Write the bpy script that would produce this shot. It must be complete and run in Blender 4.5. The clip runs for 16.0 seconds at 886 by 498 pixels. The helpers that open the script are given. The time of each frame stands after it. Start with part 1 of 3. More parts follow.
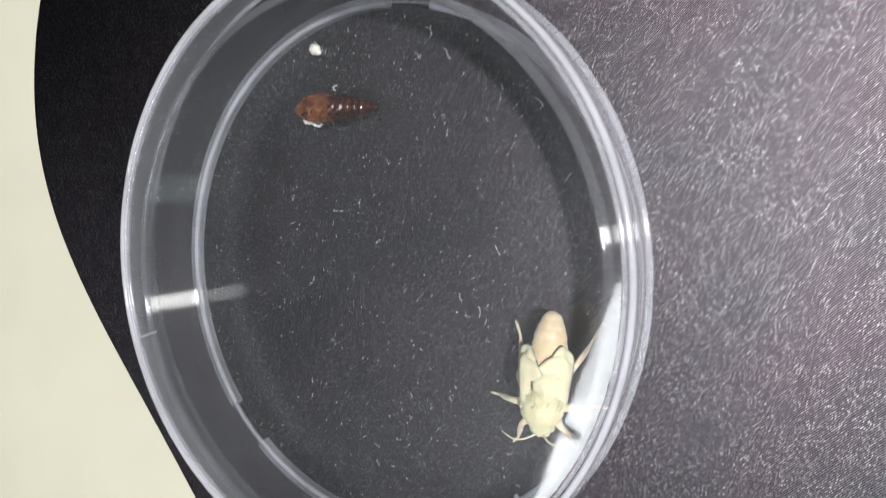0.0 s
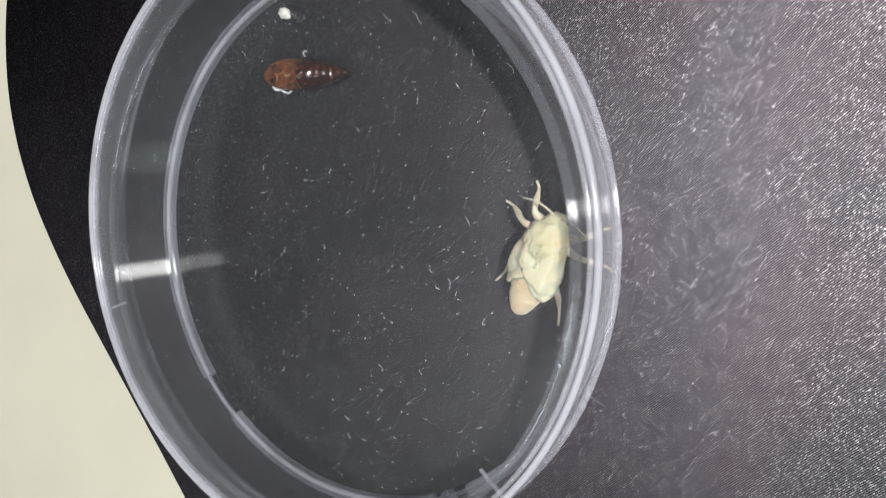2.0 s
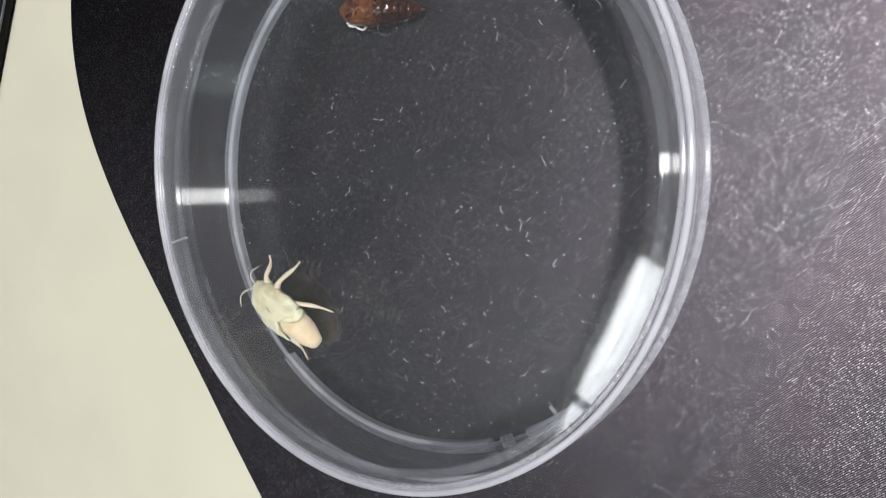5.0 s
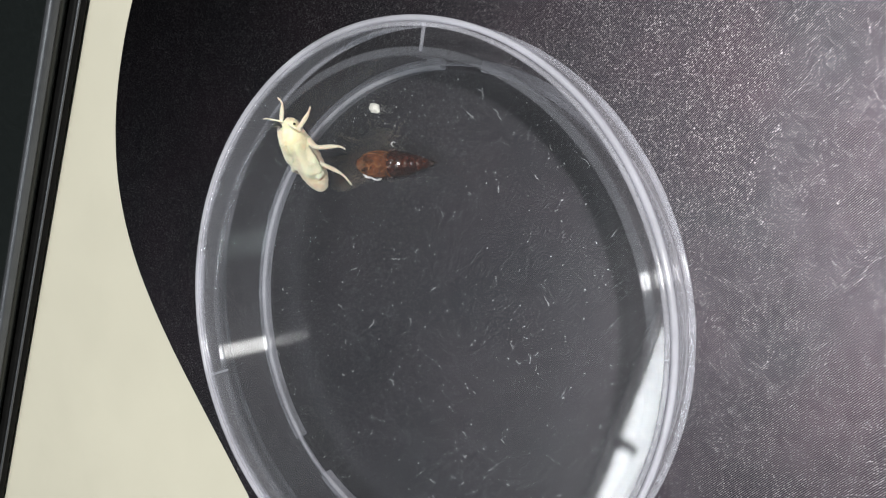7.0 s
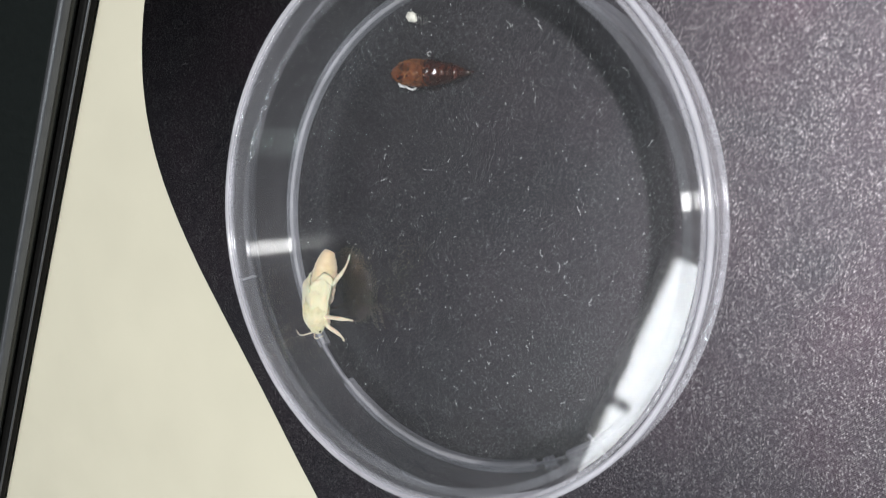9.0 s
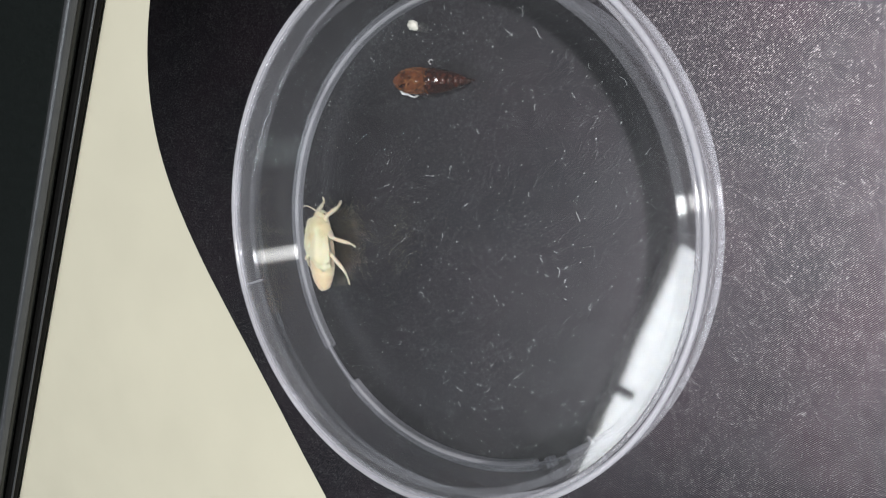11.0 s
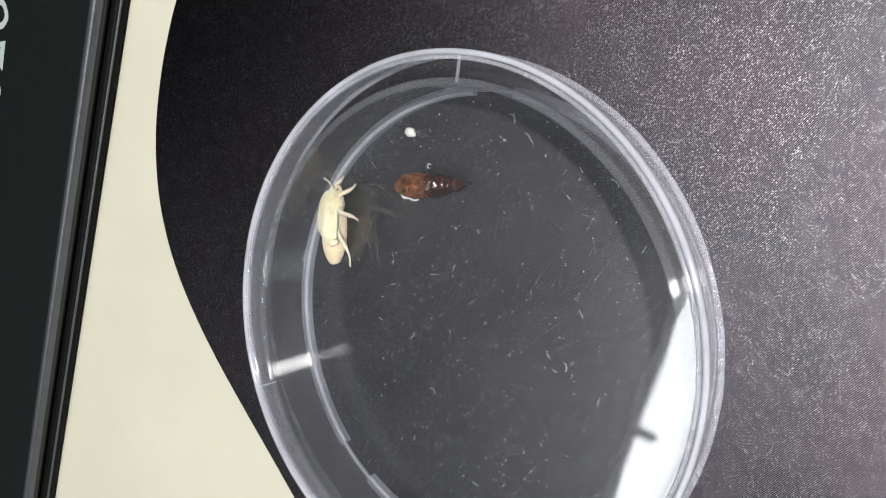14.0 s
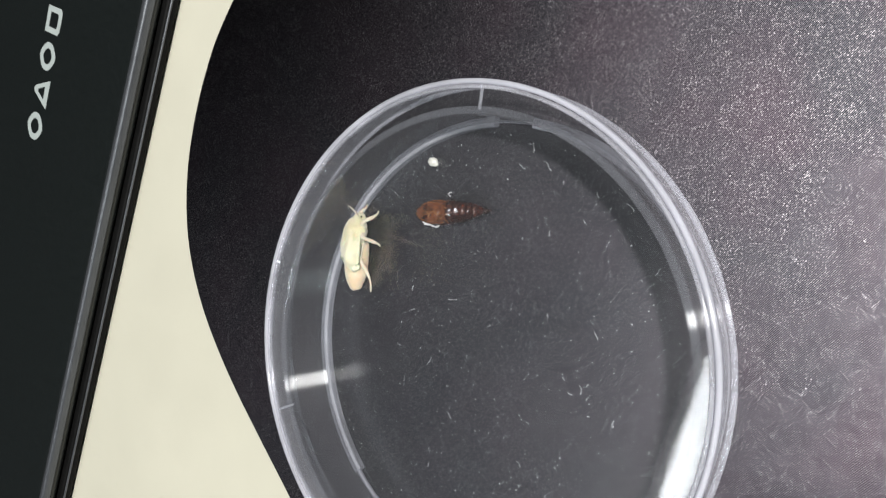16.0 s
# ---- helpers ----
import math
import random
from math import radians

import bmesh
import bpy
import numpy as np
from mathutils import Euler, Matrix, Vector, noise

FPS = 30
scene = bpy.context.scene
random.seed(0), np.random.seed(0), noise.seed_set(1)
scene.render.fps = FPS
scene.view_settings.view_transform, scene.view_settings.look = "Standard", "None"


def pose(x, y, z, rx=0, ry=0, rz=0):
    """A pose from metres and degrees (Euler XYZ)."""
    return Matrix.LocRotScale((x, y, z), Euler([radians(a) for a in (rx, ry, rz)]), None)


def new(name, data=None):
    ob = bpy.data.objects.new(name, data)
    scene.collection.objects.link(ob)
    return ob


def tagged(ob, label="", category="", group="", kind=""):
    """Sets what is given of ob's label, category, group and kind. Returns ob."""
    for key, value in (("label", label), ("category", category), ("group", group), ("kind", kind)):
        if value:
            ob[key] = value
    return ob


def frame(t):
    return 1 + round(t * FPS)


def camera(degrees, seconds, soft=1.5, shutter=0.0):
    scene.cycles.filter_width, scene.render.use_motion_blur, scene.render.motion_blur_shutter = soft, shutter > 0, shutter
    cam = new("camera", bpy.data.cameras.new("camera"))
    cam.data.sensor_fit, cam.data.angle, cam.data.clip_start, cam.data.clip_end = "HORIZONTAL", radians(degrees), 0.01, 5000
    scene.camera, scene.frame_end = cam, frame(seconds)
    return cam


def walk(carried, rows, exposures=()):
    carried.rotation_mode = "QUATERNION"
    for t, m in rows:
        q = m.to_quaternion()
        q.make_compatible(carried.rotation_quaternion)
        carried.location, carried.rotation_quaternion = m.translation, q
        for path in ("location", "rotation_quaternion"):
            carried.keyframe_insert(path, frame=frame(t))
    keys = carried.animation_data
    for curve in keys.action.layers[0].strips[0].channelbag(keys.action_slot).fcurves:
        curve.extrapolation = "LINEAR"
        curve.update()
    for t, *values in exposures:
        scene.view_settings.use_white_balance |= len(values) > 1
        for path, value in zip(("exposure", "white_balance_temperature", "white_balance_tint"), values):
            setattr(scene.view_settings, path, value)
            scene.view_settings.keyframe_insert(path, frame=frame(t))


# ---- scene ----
cam = camera(62.0, 16.0, soft=1.2, shutter=0.3)
PATH = [
    (0.0, 0.0702, 0.0088, 0.0963, -4.85, 30.96, -3.75),
    (0.5, 0.0645, 0.0019, 0.0957, -7.38, 29.82, -1.95),
    (1.0, 0.0665, -0.0010, 0.0914, -9.19, 31.65, -1.53),
    (1.5, 0.0676, -0.0016, 0.0926, -7.59, 30.86, -0.89),
    (2.0, 0.0727, 0.0076, 0.0920, -6.50, 31.01, -3.39),
    (2.5, 0.0754, 0.0100, 0.0914, -6.35, 31.87, -2.94),
    (3.0, 0.0740, 0.0049, 0.0935, -5.25, 31.37, -1.55),
    (3.5, 0.0691, -0.0019, 0.0907, -6.54, 31.47, -0.37),
    (3.7, 0.0685, -0.0034, 0.0895, -6.85, 31.90, -0.30),
    (6.0, 0.0650, 0.0072, 0.1001, -4.17, 33.46, -1.81),
    (6.5, 0.0706, 0.0119, 0.1000, -4.15, 34.74, -3.34),
    (7.0, 0.0740, 0.0152, 0.1012, -4.37, 35.13, -4.36),
    (7.5, 0.0736, 0.0156, 0.1028, -4.42, 34.82, -4.32),
    (8.0, 0.0746, 0.0161, 0.1021, -4.75, 35.65, -4.54),
    (8.5, 0.0739, 0.0148, 0.1055, -5.10, 36.32, -4.22),
    (9.0, 0.0707, 0.0077, 0.1062, -6.20, 35.30, -1.68),
    (9.2, 0.0715, 0.0045, 0.1067, -5.49, 35.63, -1.16),
    (11.3, 0.0728, 0.0111, 0.1081, -7.60, 35.66, -2.64),
    (11.5, 0.0748, 0.0117, 0.1097, -6.25, 36.37, -3.38),
    (12.0, 0.0745, 0.0185, 0.1099, -6.25, 36.34, -5.32),
    (12.5, 0.0774, 0.0167, 0.1097, -4.12, 37.15, -5.01),
    (13.0, 0.0751, 0.0205, 0.1102, -5.99, 36.16, -5.96),
    (13.5, 0.0754, 0.0200, 0.1101, -5.66, 36.38, -5.79),
    (14.0, 0.0748, 0.0198, 0.1092, -6.02, 35.91, -6.28),
    (14.5, 0.0751, 0.0193, 0.1086, -6.08, 35.55, -6.96),
    (15.0, 0.0777, 0.0224, 0.1085, -7.06, 35.49, -8.99),
    (15.5, 0.0764, 0.0192, 0.1111, -5.22, 36.33, -6.90),
    (16.0, 0.0761, 0.0122, 0.1130, 0.27, 37.22, -4.49),
]
walk(cam, [(t, pose(x, y, z, rx, ry, rz)) for t, x, y, z, rx, ry, rz in PATH],
     exposures=[(0.0, 0.03), (0.5, -0.13), (1.0, -0.32), (1.5, -0.12), (2.0, -0.12), (2.5, 0.1), (3.5, 0.1), (5.5, -0.42), (6.0, -0.70), (6.5, -0.2), (7.0, -0.15), (8.0, -0.15), (8.5, -0.2), (9.0, -0.12), (11.3, -0.27), (11.5, -0.33), (12.0, -0.25), (12.5, 0.03), (16.0, 0.03)])

# ---------- light ----------
MM = 0.001
world = bpy.data.worlds.new("room_air")
scene.world = world
world.use_nodes = True
world.node_tree.nodes["Background"].inputs[0].default_value = (0.75, 0.85, 1.0, 1)
world.node_tree.nodes["Background"].inputs[1].default_value = 0.05
scene.view_settings.exposure = 0.0
PANEL_X, PANEL_Y = -0.295, -0.625
PANEL_W = 8.2       # watts of the ceiling panel that shows as a white reflection in the lid
SPOT_W = 85.0        # watts of the small bright downlight whose streak shows on the dish wall

def panel_lamp(name, x, y, z, turn, size, watts, colour):
    data = bpy.data.lights.new(name, "AREA")
    data.shape, data.size, data.energy, data.color = "SQUARE", size, watts, colour
    lamp = new(name, data)
    lamp.matrix_basis = pose(x, y, z, 0, 0, turn)
    return lamp

CEIL = 1.615
panel_lamp("ceiling_panel_light", PANEL_X, PANEL_Y, CEIL - 0.012, -23.5, 0.68, PANEL_W, (0.95, 0.98, 1.0))
spot = panel_lamp("downlight", 1.16, 0.12, CEIL - 0.004, 0, 0.15, SPOT_W, (1.0, 0.98, 0.95))
spot.data.shape = "DISK"
# added light, its fitting unseen: makes the pale green patch on the dish wall
wide = panel_lamp("wall_patch_light", 0.92, -0.92, CEIL - 0.004, 0, 0.34, 12.0, (0.84, 1.0, 0.96))
wide.data.shape = "DISK"

# ---------- materials ----------
class Nodes:
    def __init__(self, name):
        self.mat = bpy.data.materials.new(name)
        self.mat.use_nodes = True
        self.t = self.mat.node_tree
        self.bsdf = self.t.nodes["Principled BSDF"]
    def add(self, kind, **props):
        n = self.t.nodes.new(kind)
        for k, v in props.items():
            if k == "operation": n.operation = v
            elif k == "blend": n.blend_type = v
            elif k == "feature": n.feature = v
            elif k == "wave": n.wave_type = v
            elif k == "bands": n.bands_direction = v
            elif k == "data": n.data_type = v
        return n
    def link(self, a, b): self.t.links.new(a, b)
    def coords(self, kind="Object"): return self.add("ShaderNodeTexCoord").outputs[kind]
    def noise(self, scale, detail=3, rough=0.5, src=None, stretch=None):
        n = self.add("ShaderNodeTexNoise")
        n.inputs["Scale"].default_value, n.inputs["Detail"].default_value, n.inputs["Roughness"].default_value = scale, detail, rough
        src = src or self.coords()
        if stretch:
            m = self.add("ShaderNodeMapping")
            m.inputs["Scale"].default_value = stretch
            self.link(src, m.inputs[0]); src = m.outputs[0]
        self.link(src, n.inputs["Vector"])
        return n.outputs["Fac"]
    def ramp(self, src, stops):
        r = self.add("ShaderNodeValToRGB")
        el = r.color_ramp.elements
        while len(el) < len(stops): el.new(0.5)
        for e, (p, c) in zip(el, stops):
            e.position, e.color = p, ((*c, 1) if len(c) == 3 else c)
        self.link(src, r.inputs[0])
        return r.outputs[0]
    def value_ramp(self, src, stops): return self.ramp(src, [(p, (v, v, v)) for p, v in stops])
    def math(self, op, a, b):
        n = self.add("ShaderNodeMath", operation=op)
        for i, v in enumerate((a, b)):
            if isinstance(v, (int, float)): n.inputs[i].default_value = v
            else: self.link(v, n.inputs[i])
        return n.outputs[0]
    def mix(self, fac, a, b, blend="MIX"):
        n = self.add("ShaderNodeMix", data="RGBA", blend=blend)
        for i, v in ((0, fac), (6, a), (7, b)):
            if isinstance(v, (int, float)): n.inputs[i].default_value = v
            elif isinstance(v, tuple): n.inputs[i].default_value = (*v, 1)
            else: self.link(v, n.inputs[i])
        return n.outputs[2]
    def bump(self, height, strength, distance):
        b = self.add("ShaderNodeBump")
        b.inputs["Strength"].default_value, b.inputs["Distance"].default_value = strength, distance
        self.link(height, b.inputs["Height"])
        self.link(b.outputs[0], self.bsdf.inputs["Normal"])
    def set(self, **v):
        names = dict(color="Base Color", rough="Roughness", metal="Metallic", trans="Transmission Weight", ior="IOR", spec="Specular IOR Level",
                     sheen="Sheen Weight", sheen_rough="Sheen Roughness", sss="Subsurface Weight", sss_scale="Subsurface Scale", coat="Coat Weight", sss_radius="Subsurface Radius",
                     coat_rough="Coat Roughness", alpha="Alpha")
        for k, x in v.items():
            s = self.bsdf.inputs[names[k]]
            if isinstance(x, bpy.types.NodeSocket): self.link(x, s)
            elif isinstance(x, tuple) and len(x) == 3 and k == "color": s.default_value = (*x, 1)
            else: s.default_value = x
        return self.mat

def plain(name, colour, rough, vary=0.1, scale=300, metal=0.0, bump=0.0, **more):
    n = Nodes(name)
    f = n.noise(scale, 4)
    lo, hi = tuple(c * (1 - vary) for c in colour), tuple(min(1, c * (1 + vary)) for c in colour)
    n.set(color=n.ramp(f, [(0.3, lo), (0.7, hi)]), rough=n.value_ramp(n.noise(scale * 3), [(0.3, rough * 0.85), (0.7, min(1, rough * 1.15))]), metal=metal, **more)
    if bump: n.bump(f, bump, 0.0002)
    return n.mat

RIB_SCALE = 1350     # sets the twill's ribs about 0.4 mm apart
def cloth_material():
    """Black twill of the mouse pad: fine diagonal ribs, with the glints on the ribs painted into the sheen colour."""
    n = Nodes("black_twill_cloth")
    co = n.coords()
    m = n.add("ShaderNodeMapping"); m.inputs["Rotation"].default_value = (0, 0, radians(-40))
    n.link(co, m.inputs[0])
    w = n.add("ShaderNodeTexWave", wave="BANDS", bands="Y")
    w.inputs["Scale"].default_value, w.inputs["Distortion"].default_value, w.inputs["Detail"].default_value, w.inputs["Detail Scale"].default_value = RIB_SCALE, 0.5, 2, 400
    n.link(m.outputs[0], w.inputs["Vector"])
    ribs = n.value_ramp(w.outputs["Fac"], [(0.30, 0.0), (0.85, 1.0)])
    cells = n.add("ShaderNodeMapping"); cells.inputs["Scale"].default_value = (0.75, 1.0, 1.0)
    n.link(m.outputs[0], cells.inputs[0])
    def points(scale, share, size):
        """Painted glints: small sharp dots, a share of the cells of a scattered grid."""
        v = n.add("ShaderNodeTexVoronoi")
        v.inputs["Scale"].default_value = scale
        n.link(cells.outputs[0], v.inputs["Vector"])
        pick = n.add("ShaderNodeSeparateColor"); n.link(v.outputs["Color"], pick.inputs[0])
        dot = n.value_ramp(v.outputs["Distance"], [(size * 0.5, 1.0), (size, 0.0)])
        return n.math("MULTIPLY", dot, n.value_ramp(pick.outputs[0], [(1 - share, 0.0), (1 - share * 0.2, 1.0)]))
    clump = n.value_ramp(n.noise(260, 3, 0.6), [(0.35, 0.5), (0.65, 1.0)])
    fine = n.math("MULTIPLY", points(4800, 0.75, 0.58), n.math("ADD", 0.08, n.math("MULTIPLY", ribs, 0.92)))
    glint = n.math("MULTIPLY", n.math("MAXIMUM", fine, points(3600, 0.06, 0.42)), clump)
    tint = n.ramp(n.noise(45, 3), [(0.35, (0.92, 0.95, 1.04)), (0.7, (1.14, 0.95, 1.10))])
    thread = n.mix(1.0, n.mix(ribs, (0.009, 0.0086, 0.0092), (0.085, 0.080, 0.086)), tint, "MULTIPLY")
    sheen, dull, cloth = n.add("ShaderNodeBsdfGlossy"), n.add("ShaderNodeBsdfDiffuse"), n.add("ShaderNodeMixShader")
    sheen.distribution = "BECKMANN"
    sheen.inputs["Roughness"].default_value = 0.525
    # fibre sparkle goes in as pale dots of the sheen colour
    n.link(n.mix(glint, thread, (0.40, 0.372, 0.40)), sheen.inputs["Color"])
    dull.inputs[0].default_value = (0.008, 0.008, 0.0085, 1)
    cloth.inputs[0].default_value = 0.12
    n.link(sheen.outputs[0], cloth.inputs[1]); n.link(dull.outputs[0], cloth.inputs[2])
    n.link(cloth.outputs[0], n.t.nodes["Material Output"].inputs[0])
    n.t.nodes.remove(n.bsdf)
    # the nap of the pile leans to one side
    geo, lean, unit = n.add("ShaderNodeNewGeometry"), n.add("ShaderNodeVectorMath", operation="ADD"), n.add("ShaderNodeVectorMath", operation="NORMALIZE")
    lean.inputs[1].default_value = (0.25, -0.05, 0.0)
    n.link(geo.outputs["Normal"], lean.inputs[0]); n.link(lean.outputs[0], unit.inputs[0])
    n.link(unit.outputs[0], sheen.inputs["Normal"])
    return n.mat

def clear_wall(name, haze, rough=0.03, streak_gloss=0.0, shade_tint=0.0, spread=0.20):
    """Thin clear moulded plastic: light passes, the surface mirrors by its Fresnel gloss; haze is a faint milkiness. An
    anisotropic streak gloss stands in for the lamp's corner reflection and draws highlights out along the wall's
    height."""
    n = Nodes(name)
    n.t.nodes.remove(n.bsdf)
    clear, gloss, fres, mixer = n.add("ShaderNodeBsdfTransparent"), n.add("ShaderNodeBsdfGlossy"), n.add("ShaderNodeLayerWeight"), n.add("ShaderNodeMixShader")
    # grey tint put in for the light that the wall bends away
    clear.inputs[0].default_value = (0.965 - shade_tint, 0.97 - shade_tint, 0.98 - shade_tint, 1)
    gloss.inputs["Roughness"].default_value = rough
    fres.inputs[0].default_value = 0.5
    n.link(n.math("ADD", 0.045, n.math("MULTIPLY", n.math("POWER", fres.outputs["Facing"], 4.0), 0.6)), mixer.inputs[0])
    n.link(clear.outputs[0], mixer.inputs[1]); n.link(gloss.outputs[0], mixer.inputs[2])
    milk, blend = n.add("ShaderNodeBsdfDiffuse"), n.add("ShaderNodeMixShader")
    through_milk, both = n.add("ShaderNodeBsdfTranslucent"), n.add("ShaderNodeMixShader")
    for shader in (milk, through_milk): shader.inputs[0].default_value = (0.82, 0.82, 0.89, 1)
    n.link(milk.outputs[0], both.inputs[1]); n.link(through_milk.outputs[0], both.inputs[2])
    n.link(n.value_ramp(n.noise(1, 3, 0.5, None, (90, 90, 500)), [(0.3, haze * 0.7), (0.7, haze * 1.3)]), blend.inputs[0])
    n.link(mixer.outputs[0], blend.inputs[1]); n.link(both.outputs[0], blend.inputs[2])
    last = blend
    # extra gloss layer in place of the lamp's wall-and-floor reflection
    if streak_gloss:
        lines, tang, top = n.add("ShaderNodeBsdfAnisotropic"), n.add("ShaderNodeTangent"), n.add("ShaderNodeMixShader")
        tang.direction_type, tang.axis = "RADIAL", "Z"
        lines.inputs["Roughness"].default_value, lines.inputs["Anisotropy"].default_value = spread, 0.93
        n.link(tang.outputs[0], lines.inputs["Tangent"])
        top.inputs[0].default_value = streak_gloss
        n.link(blend.outputs[0], top.inputs[1]); n.link(lines.outputs[0], top.inputs[2])
        last = top
    n.link(last.outputs[0], n.t.nodes["Material Output"].inputs[0])
    return n.mat

def moth_fur(name, colour, dark, vary_scale=900, relief=2500, depth=0.0002):
    n = Nodes(name)
    f = n.noise(vary_scale, 4)
    g = n.noise(160, 2)
    col = n.mix(n.value_ramp(g, [(0.35, 0.0), (0.75, 0.8)]), n.ramp(f, [(0.25, dark), (0.65, colour)]), dark)
    n.set(color=col, rough=0.75, sheen=0.4, sss=0.25, sss_scale=0.0008)
    n.bump(n.noise(relief, 4, 0.6), 0.7, depth)
    return n.mat

def pupa_material(name, light, dark, rough=0.10):
    n = Nodes(name)
    f = n.noise(620, 4, 0.62)
    n.set(color=n.ramp(f, [(0.36, dark), (0.55, light), (0.8, tuple(c * 1.4 for c in light))]), rough=rough, coat=0.5, coat_rough=0.15, sss=0.15, sss_scale=0.001)
    n.bump(n.noise(700, 3, 0.5), 0.7, 0.0005)
    return n.mat

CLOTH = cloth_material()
def thin_pane(name, tint=0.996):
    """Clear flat sheet: light passes straight, the surface mirrors by its Fresnel gloss."""
    n = Nodes(name)
    n.t.nodes.remove(n.bsdf)
    clear, gloss, fres, mixer = n.add("ShaderNodeBsdfTransparent"), n.add("ShaderNodeBsdfGlossy"), n.add("ShaderNodeLayerWeight"), n.add("ShaderNodeMixShader")
    clear.inputs[0].default_value = (tint, tint * 1.005, tint * 1.01, 1)
    gloss.inputs["Roughness"].default_value = 0.035
    fres.inputs[0].default_value = 0.5
    shine = n.math("ADD", 0.075, n.math("MULTIPLY", n.math("POWER", fres.outputs["Facing"], 5.0), 0.9))
    bump = n.add("ShaderNodeBump"); bump.inputs["Strength"].default_value, bump.inputs["Distance"].default_value = 0.05, 0.0005
    n.link(n.noise(70, 2), bump.inputs["Height"])
    n.link(bump.outputs[0], gloss.inputs["Normal"])
    scuff, worn = n.add("ShaderNodeBsdfGlossy"), n.add("ShaderNodeMixShader")
    scuff.inputs["Roughness"].default_value = 0.34
    n.link(n.value_ramp(n.noise(90, 4, 0.6), [(0.3, 0.007), (0.7, 0.020)]), worn.inputs[0])
    n.link(clear.outputs[0], worn.inputs[1]); n.link(scuff.outputs[0], worn.inputs[2])
    n.link(shine, mixer.inputs[0]); n.link(worn.outputs[0], mixer.inputs[1]); n.link(gloss.outputs[0], mixer.inputs[2])
    haze, blend = n.add("ShaderNodeBsdfDiffuse"), n.add("ShaderNodeMixShader")
    haze.inputs[0].default_value = (0.8, 0.83, 0.88, 1)
    n.link(n.value_ramp(n.noise(55, 3), [(0.3, 0.0042), (0.75, 0.0092)]), blend.inputs[0])
    n.link(mixer.outputs[0], blend.inputs[1]); n.link(haze.outputs[0], blend.inputs[2])
    n.link(blend.outputs[0], n.t.nodes["Material Output"].inputs[0])
    return n.mat
CLEAR = thin_pane("clear_polystyrene_sheet")
CLEAR_WALL = clear_wall("clear_polystyrene_wall", 0.065, 0.04, 0.09, 0.05, 0.20)
# outer face tinted grey to paint the dark band along the wall
CLEAR_OUTSIDE = clear_wall("shade_tinted_outer_face", 0.03, 0.04, 0.0, 0.16)
CLEAR_SKIRT = clear_wall("clear_polystyrene_skirt", 0.20, 0.08)
CLEAR_SKIRT_OUT = clear_wall("clear_polystyrene_skirt_face", 0.10, 0.06)
# Edges and rings: milkiness put in for the light clear plastic catches there.
CLEAR_EDGE = clear_wall("lit_polystyrene_edge", 0.46, 0.12)
CLEAR_STEP = clear_wall("lit_polystyrene_step", 0.24, 0.10)
CLEAR_LIP = clear_wall("clear_polystyrene_lip", 0.07, 0.06)
FOOT = clear_wall("lit_polystyrene_ring", 0.55, 0.15)
RIB = clear_wall("milky_polystyrene_rib", 0.30, 0.15)
GATE = plain("clear_glossy_bead", (0.9, 0.91, 0.95), 0.05, 0.02, 100, trans=0.9, ior=1.5)
DESK = plain("cream_laminate", (0.49, 0.472, 0.388), 0.42, 0.03, 40, bump=0.05)
RUBBER = plain("black_foam_rubber", (0.012, 0.012, 0.013), 0.8, 0.3, 900, bump=0.3)
LAP_TOP = plain("charcoal_soft_plastic", (0.006, 0.0078, 0.0078), 0.36, 0.12, 500, bump=0.03, spec=0.5)
LAP_EDGE = plain("edge_highlight_and_seam_grey", (0.085, 0.09, 0.10), 0.40, 0.08, 200, metal=0.6)
LAP_DARK = plain("black_plastic", (0.004, 0.004, 0.004), 0.6, 0.2, 400, spec=0.08)
LOGO = plain("pale_grey_print", (0.34, 0.38, 0.37), 0.45, 0.05, 400)
CEILING = plain("dark_ceiling_tile", (0.08, 0.083, 0.087), 0.9, 0.05, 6)
WALL = plain("grey_wall_paint", (0.26, 0.265, 0.27), 0.85, 0.03, 3)
# unseen west wall, set dark so the pad's left side reflects little
UNSEEN_DARK = plain("dark_unseen_wall", (0.06, 0.065, 0.075), 0.9, 0.1, 30)
FLOOR = plain("grey_vinyl", (0.30, 0.30, 0.31), 0.6, 0.1, 8)
LAMP_FRAME = plain("white_enamel", (0.8, 0.8, 0.8), 0.4, 0.02, 20)
FUR = moth_fur("cream_scales", (0.78, 0.72, 0.51), (0.62, 0.53, 0.32))
WING = moth_fur("pale_wing_membrane", (0.78, 0.72, 0.53), (0.66, 0.58, 0.39), 420, 1100, 0.0004)
ABDOMEN = moth_fur("buff_abdomen", (0.80, 0.66, 0.46), (0.66, 0.50, 0.31))
PUPA_LINE = pupa_material("pale_amber_seam", (0.21, 0.085, 0.032), (0.05, 0.017, 0.007))
LEG = moth_fur("pale_leg", (0.80, 0.73, 0.58), (0.62, 0.52, 0.38))
EYE = plain("dark_eye", (0.02, 0.015, 0.01), 0.2, 0.1, 900)
PUPA = pupa_material("red_brown_shell", (0.042, 0.010, 0.005), (0.007, 0.002, 0.0015))
PUPA_PALE = pupa_material("amber_torn_shell", (0.150, 0.050, 0.019), (0.055, 0.017, 0.007))
PUPA_TIP = pupa_material("glossy_tail_shell", (0.020, 0.006, 0.004), (0.006, 0.002, 0.0015), 0.16)
FIBRE = plain("white_lint", (0.75, 0.75, 0.76), 0.7, 0.1, 900)
PELLET = plain("chalky_crumb", (0.70, 0.68, 0.62), 0.8, 0.15, 1200, bump=0.5)

